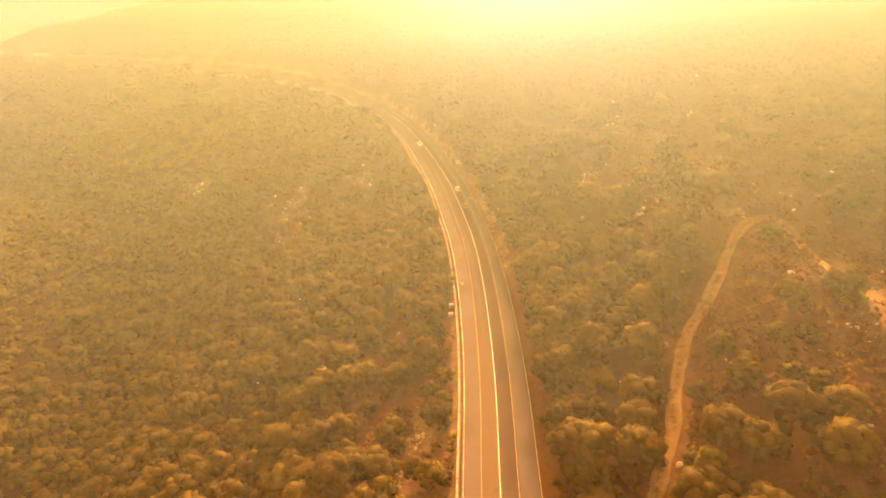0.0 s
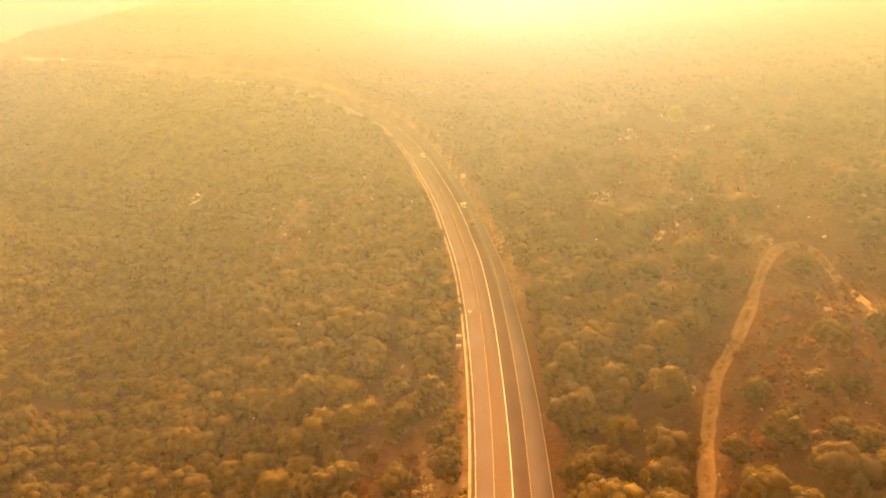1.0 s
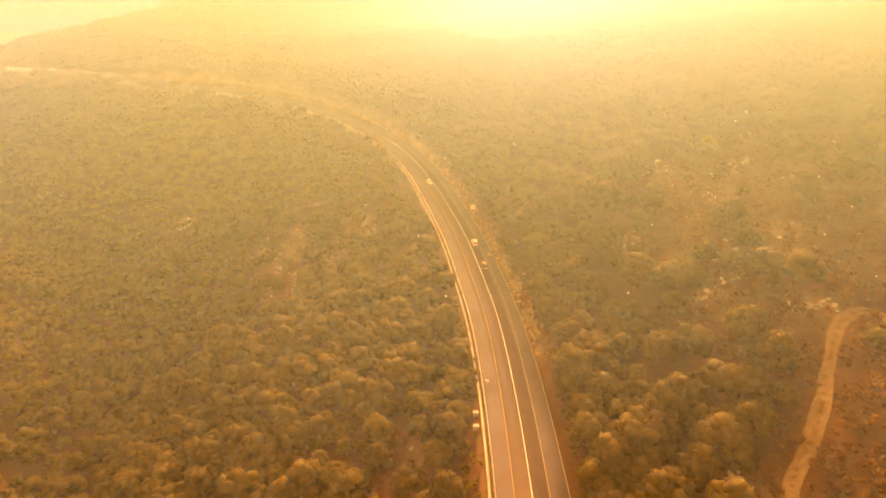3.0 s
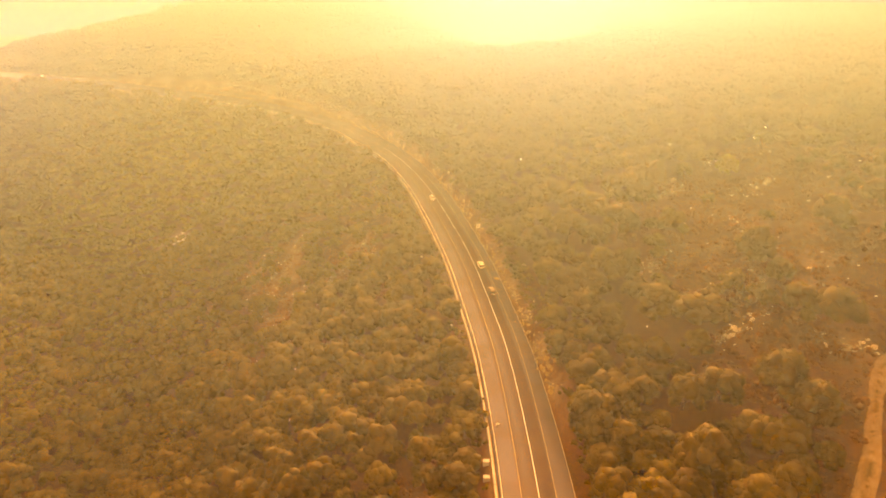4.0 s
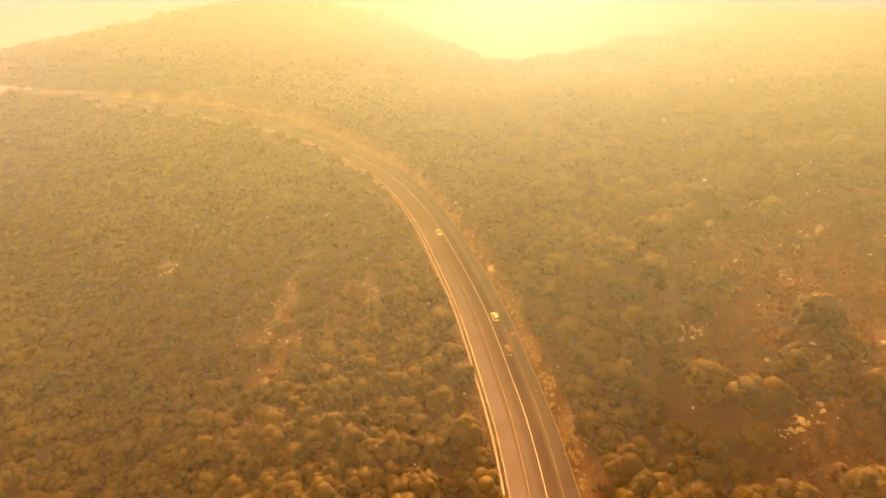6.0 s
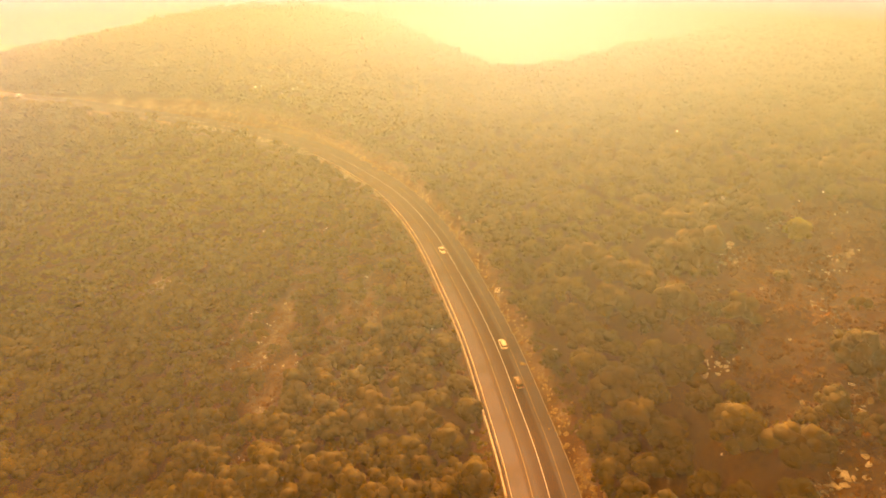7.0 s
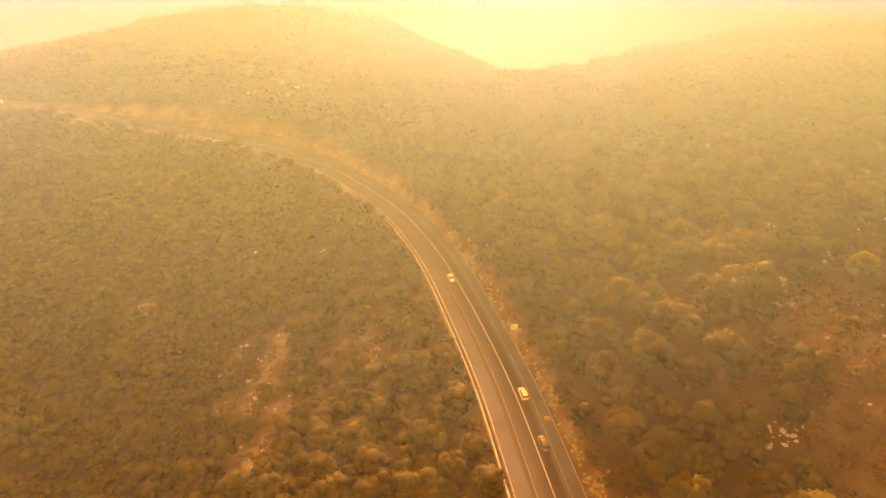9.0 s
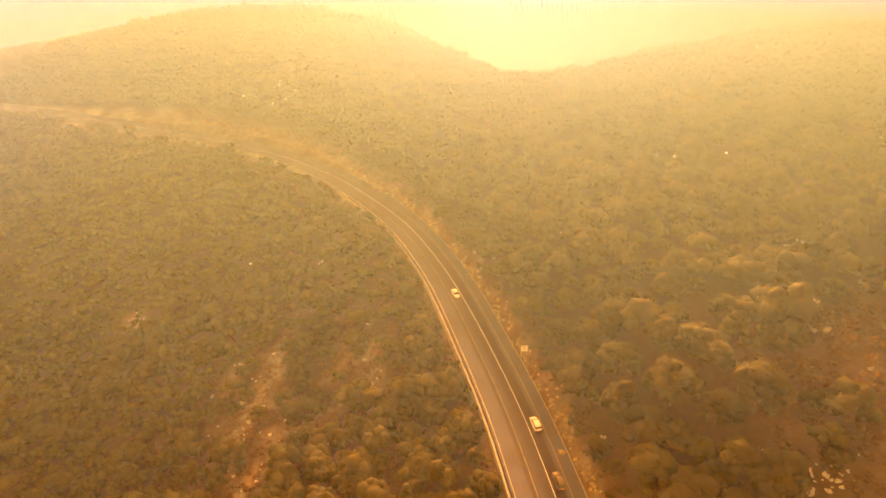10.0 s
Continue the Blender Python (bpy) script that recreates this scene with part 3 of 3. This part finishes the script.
rest = np.array([i for i in range(len(X)) if i not in single])


def mass(name, idx, templates, seed, wide, label, material=LEAF_MASS, category="woodland"):
    r = np.random.RandomState(seed)
    vs, fs, n = [], [], 0
    zz = ground_height(X[idx], Y[idx])
    for i, z in zip(idx, zz):
        v, f = templates[r.randint(len(templates))]
        a, s = r.uniform(0, 6.283), wide[0] + (wide[1] - wide[0]) * r.uniform() ** 1.5
        c, q = math.cos(a) * s, math.sin(a) * s
        vs.append(np.stack((X[i] + v[:, 0] * c - v[:, 1] * q, Y[i] + v[:, 0] * q + v[:, 1] * c, z - 0.15 + v[:, 2] * s * r.uniform(0.8, 1.15)), -1))
        fs.append(f + n)
        n += len(v)
    if vs:
        tagged(new(name, plain_mesh(name, np.vstack(vs), np.vstack(fs), material)), label, category, kind="stuff")


reach = np.hypot(X - (-8), np.maximum(Y - 60, 0))
T_MID = [crown(100 + i, 11, 12, 0.050, 2) for i in range(5)]
T_FAR = [crown(120 + i, 9, 6, 0.07, 1) for i in range(4)]
T_OUT = [crown(140 + i, 5, 3, 0.10, 1) for i in range(4)]
d_rest, _ = beside(X[rest], Y[rest])
q = reach[rest]
for lo, hi, tm, nm in ((0, 190, T_MID, 1), (190, 290, T_FAR, 2), (290, 900, T_OUT, 3)):
    for side, words in ((-1, "dense olive-green maquis woodland filling the valley slope"), (1, "olive-green scrub oaks scattered over the hillside")):
        idx = rest[(q >= lo) & (q < hi) & (np.sign(d_rest) == side)]
        mass("woodland", idx, tm, 200 + nm * 2 + side, (5.0, 10.5) if side < 0 and nm < 3 else (5.0, 12.5) if nm < 3 else (6.0, 12.0), words)

# ---- rocks and low scrub ----


def rock_shape(seed, level=2):
    """A broken, faceted stone about 1 across."""
    r = np.random.RandomState(seed)
    v, f = BALL[level]
    v = v * 0.62
    for _ in range(11):
        n = r.normal(size=3)
        n /= np.linalg.norm(n)
        v = v - np.clip(v @ n - r.uniform(0.22, 0.44), 0, None)[:, None] * n
    return v * r.uniform(0.75, 1.2, 3) * np.array([1, 1, 0.7]) + r.normal(0, 0.015, v.shape), f


STONES = [rock_shape(300 + i) for i in range(8)]
CUT_MESH = [plain_mesh("rock", v, f, CUT, False) for v, f in STONES]
STONE_MESH = [plain_mesh("rock", v, f, STONE, False) for v, f in STONES]


def rock(x, y, size, seed):
    r = np.random.RandomState(seed)
    ob = new("rock", STONE_MESH[seed % 8])
    ob.matrix_world = pose(x, y, float(ground_height(x, y)[0]) + 0.12 * size, r.uniform(-15, 15), r.uniform(-15, 15), r.uniform(0, 360)) @ Matrix.Diagonal((size, size, size * r.uniform(0.6, 1), 1))
    tagged(ob, "pale weathered limestone boulder lying on dry ground", "rock", "boulders on the slopes")


def outcrop(x, y, size, count, seed, stretch=1.0, turn=0.0, words="jagged pale limestone outcrop breaking through the slope", meshes=STONE_MESH, low=0.10, tall=1.0):
    """Several joined ledges of bedrock."""
    r = np.random.RandomState(seed)
    ob = new("rock_outcrop")
    ob.empty_display_size = 0.2
    ob.matrix_world = pose(x, y, float(ground_height(x, y)[0]))
    c, q = math.cos(radians(turn)), math.sin(radians(turn))
    for i in range(count):
        u, w, s = r.normal(0, 0.5) * size * stretch, r.normal(0, 0.28) * size, size * (low + 0.30 * r.uniform() ** 2)
        px, py = x + u * c - w * q, y + u * q + w * c
        bit = part("stone", meshes[r.randint(8)], ob)
        bit.matrix_world = pose(px, py, float(ground_height(px, py)[0]) + 0.12 * s, r.uniform(-20, 20), r.uniform(-20, 20), r.uniform(0, 360)) @ Matrix.Diagonal((s, s, s * tall * r.uniform(0.6, 1.1), 1))
    tagged(ob, words, "rock", "limestone outcrops")


for i, (x, y, size, count, stretch, turn) in enumerate((
        (52, 191, 5.0, 14, 1.0, 40), (80, 146, 4.2, 12, 1.0, 10), (47.2, 107, 4.6, 30, 1.0, 75), (75, 252, 5.0, 12, 1.2, 20), (69, 226, 6.0, 14, 1.2, 60),
        (61, 158, 6.0, 16, 1.4, 15), (64.5, 310, 5.5, 9, 1.2, 0), (84, 94, 3.5, 9, 1.4, 70), (90, 215, 5.5, 12, 1.4, 30), (78, 196, 5.0, 12, 1.2, 100),
        (70, 172, 4.5, 12, 1.3, 50), (86, 236, 4.5, 9, 1.2, 20), (101, 112, 4.0, 10, 1.2, 70), (-53, 248, 4.0, 10, 1.4, 45), (-79, 262, 4.5, 12, 1.5, 75),
        (-76, 246, 4.0, 10, 1.2, 80), (-146, 321, 6.0, 12, 1.3, 10), (-71, 205, 3.5, 9, 1.5, 70), (-62, 315, 3.0, 7, 1.0, 20), (-6, 92, 3.0, 9, 1.5, 90),
        (-9, 82, 2.6, 9, 1.5, 60), (-35, 256, 4.0, 10, 1.4, 80), (-118, 458, 9.0, 14, 1.8, 20), (-104, 445, 6.0, 9, 1.4, 25), (140, 420, 6.0, 8, 1.5, 0), (110, 330, 5.0, 8, 1.5, 40))):
    outcrop(x, y, size, int(count * 2.3), 400 + i, stretch, turn)

# the cut bank above the road: broken pale rock
t_line = np.gradient(LINE[:, :2], axis=0)
t_line /= np.linalg.norm(t_line, axis=1)[:, None]


def along(i, off):
    """The place off metres to the right of the road's line, at its i-th point, and the road's heading in degrees."""
    return LINE[i, 0] + t_line[i, 1] * off, LINE[i, 1] - t_line[i, 0] * off, LINE[i, 2], math.degrees(math.atan2(t_line[i, 1], t_line[i, 0]))


rr = np.random.RandomState(9)
cut = [i for i in range(len(LINE)) if 158 < LINE[i, 1] < 442 and rr.uniform() < 0.85]
for n, i in enumerate(cut):
    x, y, _, way = along(i, rr.uniform(8.9, 9.8))
    outcrop(x, y, rr.uniform(2.6, 4.4), int(rr.randint(8, 14)), 500 + n, 1.4, way, "broken pale rock face of the road cutting", CUT_MESH, 0.14, 1.9)

gx, gy = scattered(-110, 130, 60, 330, 4.2, 33, lambda x, y, u: (u < 0.05 + 0.75 * bareness(x, y)) & (np.abs(beside(x, y)[0]) > 11) & (np.abs(beside(x, y, TRACK)[0]) > 2.3) & ((cover(x, y) < 0.55) | (u < 0.03)))
sel = np.random.RandomState(3).permutation(len(gx))[:290]
for n, i in enumerate(sel):
    rock(gx[i], gy[i], 0.5 + 1.3 * rr.uniform() ** 2, 700 + n)

SX, SY = scattered(20, 160, 62, 300, 2.2, 35, lambda x, y, u: (u < 0.9 - 0.4 * bareness(x, y)) & (beside(x, y)[0] > 11.5) & (np.abs(beside(x, y, TRACK)[0]) > 2.0) & (cover(x, y) < 0.6))
X, Y = np.concatenate((X, SX)), np.concatenate((Y, SY))
T_LOW = [crown(160 + i, 3, 10, 0.15, 1) for i in range(4)]
mass("low_scrub", np.arange(len(X) - len(SX), len(X)), T_LOW, 260, (1.4, 4.2), "brown and grey-green knee-high scrub on dry ground", SCRUB, "scrub")
EX, EY = scattered(-140, 10, 70, 330, 2.6, 36, lambda x, y, u: (beside(x, y)[0] < -10.5) & (u < np.clip(1.6 * spot(x, y, -62, 250, 40, 48) + 1.4 * spot(x, y, -16, 104, 10, 26), 0, 0.75)))
X, Y = np.concatenate((X, EX)), np.concatenate((Y, EY))
mass("low_scrub", np.arange(len(X) - len(EX), len(X)), T_LOW, 261, (1.2, 4.0), "sparse dry bushes on stony bare ground", SCRUB, "scrub")

VX, VY = scattered(-170, 30, 30, 450, 2.1, 37, lambda x, y, u: (u < 0.7) & (np.abs(np.abs(beside(x, y)[0]) - np.where((beside(x, y)[0] > 0) & (y > 150), 12.8, 11.8)) < 2.0))
X, Y = np.concatenate((X, VX)), np.concatenate((Y, VY))
mass("roadside_bushes", np.arange(len(X) - len(VX), len(X)), T_LOW, 262, (1.8, 4.2), "olive and brown bushes crowding both edges of the road", LEAF_MASS, "bushes")

# ---- beside the road ----


def solid(name, boxes, material, parent=None, label="", bevel=0.0):
    """Boxes (x0, x1, y0, y1, z0, z1) in one mesh, with softened edges."""
    bm = bmesh.new()
    for x0, x1, y0, y1, z0, z1 in boxes:
        bmesh.ops.create_cube(bm, size=1, matrix=Matrix.Translation(((x0 + x1) / 2, (y0 + y1) / 2, (z0 + z1) / 2)) @ Matrix.Diagonal((x1 - x0, y1 - y0, z1 - z0, 1)))
    if bevel:
        bmesh.ops.bevel(bm, geom=list(bm.edges), offset=bevel, segments=2, affect="EDGES")
    me = bpy.data.meshes.new(name)
    bm.to_mesh(me)
    bm.free()
    me.materials.append(material)
    ob = new(name, me)
    if parent:
        ob.parent = parent
    return tagged(ob, label)


def build_rail():
    """Steel beam barrier on posts along the valley side, and the wall it stands behind."""
    rows = [i for i in range(len(LINE)) if 20 < LINE[i, 1] < 440 and LINE[i, 0] > -165]
    line = LINE[rows]
    rail = new("guardrail", ribbon("guardrail", line, [-7.50, -7.42, -7.48, -7.42, -7.50, -7.53, -7.53, -7.50], [0.44, 0.50, 0.60, 0.70, 0.76, 0.76, 0.44, 0.44], STEEL))
    tagged(rail, "galvanised steel crash barrier on short posts along the road edge", "guardrail")
    first = solid("post", [(-0.06, 0.06, -0.05, 0.05, -0.4, 0.74)], STEEL, rail, "", 0.01)
    run, k = 0.0, 0
    for i in rows[1:]:
        run += float(np.linalg.norm(LINE[i, :2] - LINE[i - 1, :2]))
        if run < 3.9:
            continue
        run = 0.0
        x, y, z, way = along(i, -7.62)
        ob = first if k == 0 else new("post", first.data)
        ob.parent = rail
        ob.matrix_world = pose(x, y, z, 0, 0, way)
        k += 1
    wall = new("retaining_wall", ribbon("retaining_wall", line, [-8.46, -8.47, -8.85, -8.9, -9.15], [-0.6, 0.28, 0.28, -0.3, -3.2], CONCRETE))
    tagged(wall, "low pale concrete retaining wall along the valley edge of the road", "wall", kind="structure")
    for n, i in enumerate(rows[2:-2:2]):
        x, y, z, way = along(i, -8.66)
        if n == 0:
            cap = solid("coping", [(-2.9, 2.9, -0.24, 0.24, 0.24, 0.42)], CONCRETE, wall, "", 0.04)
            cap.matrix_world = pose(x, y, z, 0, 0, way)
        else:
            ob = new("coping", cap.data)
            ob.parent = wall
            ob.matrix_world = pose(x, y, z + 0.02 * math.sin(n * 2.3), 0.6 * math.sin(n * 1.7), 0, way)


build_rail()

k = Mat("sign_white", 0.5)
k.colour(k.ramp(k.grain(1.2, 6), (0.3, (0.66, 0.70, 0.80)), (0.6, (0.78, 0.82, 0.90))))
SIGN = k.m
k = Mat("sign_back", 0.6, 0.3)
k.colour((0.25, 0.24, 0.23))
DARK = k.m


def build_sign():
    ob = new("road_sign")
    g = float(ground_height(6.6, 246.6)[0])
    ob.matrix_world = pose(6.6, 246.6, g, 0, 0, 4)
    solid("panel", [(-0.92, 0.92, -0.03, 0.03, 2.2, 4.1)], SIGN, ob, "square white sign panel", 0.015)
    solid("border", [(-0.98, 0.98, 0.035, 0.07, 2.14, 4.16)], DARK, ob, "dark sign frame")
    solid("mark", [(-0.5, 0.5, -0.045, -0.034, 2.9, 3.05), (-0.35, 0.35, -0.045, -0.034, 3.4, 3.65)], STEEL, ob, "faded grey bars")
    for x in (-0.75, 0.75):
        solid("post", [(x - 0.05, x + 0.05, 0.075, 0.175, -0.5, 4.1)], STEEL, ob, "", 0.01)
    tagged(ob, "square white road sign on two steel posts beside the road", "road sign")


def build_small():
    x, y, z = 5.7, 148.4, -16.7
    ob = new("marker_post")
    ob.matrix_world = pose(x, y, z, 0, 0, 0)
    solid("post", [(-0.06, 0.06, -0.04, 0.04, -0.2, 1.0)], STEEL, ob, "", 0.01)
    solid("plate", [(-0.42, 0.42, -0.07, -0.045, 0.75, 1.45)], SIGN, ob, "small white plate", 0.01)
    tagged(ob, "small white marker sign standing on the road shoulder", "road sign")
    for x, y in ((2.4, 138.5), (2.2, 134.5)):
        z = float(ground_height(x, y)[0])
        tagged(solid("concrete_block", [(x - 0.7, x + 0.7, y - 0.5, y + 0.5, z - 0.6, z + 0.9)], CONCRETE, None, "", 0.06), "pale square concrete block below the road wall", "concrete block")
    ob = new("culvert_headwall")
    ob.matrix_world = pose(-58.5, 353.5, -10.5, 0, 0, 128)
    solid("wall", [(-4, 4, -0.25, 0.25, -3.0, 0.5)], CONCRETE, ob, "", 0.05)
    for x in (-4.0, 4.0):
        solid("wing_wall", [(x - 0.25, x + 0.25, 0.25, 3.2, -3.0, 0.3)], CONCRETE, ob, "", 0.05)
    tagged(ob, "pale concrete culvert headwall beneath the bend", "culvert")


build_sign()
build_small()

# ---- vehicles ----


def paint(name, c, rough=0.3, metal=0.0):
    k = Mat(name, rough, metal, 0.5)
    k.colour(k.mix(k.grain(3, 4), c, tuple(q * 0.86 for q in c)))
    k.b.inputs["Coat Weight"].default_value = 0.25
    return k.m


CAR_WHITE, CAR_BROWN = paint("car_paint_white", (0.70, 0.74, 0.86)), paint("car_paint_bronze", (0.075, 0.055, 0.050), 0.5)
k = Mat("car_glass", 0.08, 0.0, 0.6)
k.colour((0.03, 0.032, 0.035))
GLASS = k.m
k = Mat("tyre_rubber", 0.85)
k.colour((0.03, 0.03, 0.03))
RUBBER = k.m
k = Mat("red_lamp", 0.3)
k.colour((0.45, 0.03, 0.02))
RED = k.m
k = Mat("clear_lamp", 0.2)
k.colour((0.7, 0.7, 0.68))
CLEAR = k.m


def loft(name, sections, material, parent, label=""):
    """A closed body through rounded sections (y, half width low, half width high, z low, z high)."""
    v, f, m = [], [], 12
    for y, w0, w1, z0, z1 in sections:
        h, c = z1 - z0, min(0.12, (z1 - z0) * 0.3)
        ring = [(w0 - c, z0), (w0, z0 + c), (w0 + (w1 - w0) * 0.5, z0 + h * 0.5), (w1, z1 - c), (w1 - c * 0.4, z1 - c * 0.35), (w1 - c * 1.4, z1)]
        ring += [(-a, b) for a, b in reversed(ring)]
        v += [(a, y, b) for a, b in ring]
    for s in range(len(sections) - 1):
        for k2 in range(m):
            f.append((s * m + k2, s * m + (k2 + 1) % m, (s + 1) * m + (k2 + 1) % m, (s + 1) * m + k2))
    bm = bmesh.new()
    bv = [bm.verts.new(q) for q in v]
    for q in f:
        bm.faces.new([bv[i] for i in q])
    bm.faces.new(bv[:m])
    bm.faces.new(list(reversed(bv[-m:])))
    bmesh.ops.recalc_face_normals(bm, faces=bm.faces)
    me = bpy.data.meshes.new(name)
    bm.to_mesh(me)
    bm.free()
    me.polygons.foreach_set("use_smooth", [True] * len(me.polygons))
    me.materials.append(material)
    return part(name, me, parent, label)


def wheel(parent, x, y):
    bm = bmesh.new()
    bmesh.ops.create_cone(bm, cap_ends=True, segments=20, radius1=0.33, radius2=0.33, depth=0.22, matrix=Matrix.Rotation(radians(90), 4, "Y"))
    bmesh.ops.bevel(bm, geom=[e for e in bm.edges if abs(e.verts[0].co.x - e.verts[1].co.x) < 0.01], offset=0.04, segments=2, affect="EDGES")
    me = bpy.data.meshes.new("wheel")
    bm.to_mesh(me)
    bm.free()
    me.materials.append(RUBBER)
    ob = part("wheel", me, parent)
    ob.location = (x, y, 0.33)
    bm = bmesh.new()
    bmesh.ops.create_cone(bm, cap_ends=True, segments=16, radius1=0.21, radius2=0.19, depth=0.235, matrix=Matrix.Rotation(radians(90), 4, "Y"))
    me = bpy.data.meshes.new("rim")
    bm.to_mesh(me)
    bm.free()
    me.materials.append(STEEL)
    part("rim", me, ob)


def car(x, y, z, way, colour, shape, words):
    """A car that points along +y of its own before it is turned by way degrees."""
    ob = new("car")
    ob.matrix_world = pose(x, y, z, 0, 0, way)
    high, tail = (1.62, -1.95) if shape == "suv" else (1.44, -1.45)
    loft("body", [(-2.2, 0.72, 0.70, 0.42, 0.86), (-2.12, 0.86, 0.82, 0.26, 0.98), (-1.2, 0.90, 0.86, 0.20, 1.0), (0.6, 0.90, 0.86, 0.20, 0.98), (1.5, 0.89, 0.82, 0.22, 0.90), (2.1, 0.82, 0.74, 0.28, 0.78), (2.22, 0.66, 0.60, 0.42, 0.66)], colour, ob)
    loft("windows", [(tail - 0.12, 0.80, 0.74, 0.94, 0.99), (tail + 0.22, 0.81, 0.68, 0.94, high - 0.12), (-0.3, 0.82, 0.68, 0.94, high - 0.05), (0.35, 0.82, 0.66, 0.94, high - 0.14), (1.15, 0.80, 0.74, 0.92, 0.96)], GLASS, ob, "dark tinted windows")
    loft("roof", [(tail + 0.12, 0.66, 0.62, high - 0.16, high - 0.10), (tail + 0.4, 0.69, 0.64, high - 0.12, high - 0.02), (-0.35, 0.70, 0.65, high - 0.10, high + 0.02), (0.2, 0.68, 0.62, high - 0.13, high - 0.04), (0.36, 0.64, 0.58, high - 0.17, high - 0.12)], colour, ob)
    for s in (-1, 1):
        solid("tail_lamp", [(s * 0.62 - 0.14, s * 0.62 + 0.14, -2.24, -2.1, 0.62, 0.84)], RED, ob, "red tail lamp", 0.02)
        solid("headlamp", [(s * 0.56 - 0.15, s * 0.56 + 0.15, 2.08, 2.2, 0.56, 0.7)], CLEAR, ob, "clear headlamp", 0.02)
        solid("mirror", [(s * 0.98 - 0.1, s * 0.98 + 0.1, 0.72, 0.84, 0.92, 1.08)], colour, ob, "", 0.03)
        for yy in (-1.32, 1.36):
            wheel(ob, s * 0.80, yy)
    solid("bumper", [(-0.78, 0.78, -2.27, -2.12, 0.34, 0.52)], DARK, ob, "dark rear bumper", 0.03)
    solid("number_plate", [(-0.26, 0.26, -2.285, -2.265, 0.56, 0.68)], SIGN, ob, "plain pale plate")
    return tagged(ob, words, "car", "cars on the road")


def on_road(y, off, facing):
    i = int(np.argmin(np.abs(LINE[:, 1] - y)))
    x, yy, z, way = along(i, off + float(lane_shift(LINE[i, 1])))
    return x, yy, z + 0.06, way - 90 + (0 if facing > 0 else 180)


car(*on_road(221, 1.85, 1), CAR_WHITE, "suv", "white hatchback driving in the uphill lane")
car(*on_road(203.5, 1.85, 1), CAR_BROWN, "suv", "bronze-brown family car driving behind a white hatchback")
car(*on_road(276, -1.8, -1), CAR_WHITE, "sedan", "white saloon car driving downhill towards the bend")
i_far = int(np.argmin(np.hypot(LINE[:, 0] + 318, LINE[:, 1] - 504)))
fx, fy, fz, fw = along(i_far, 1.8)
car(fx, fy, fz + 0.06, fw - 90, CAR_WHITE, "suv", "distant white car on the far stretch of road")
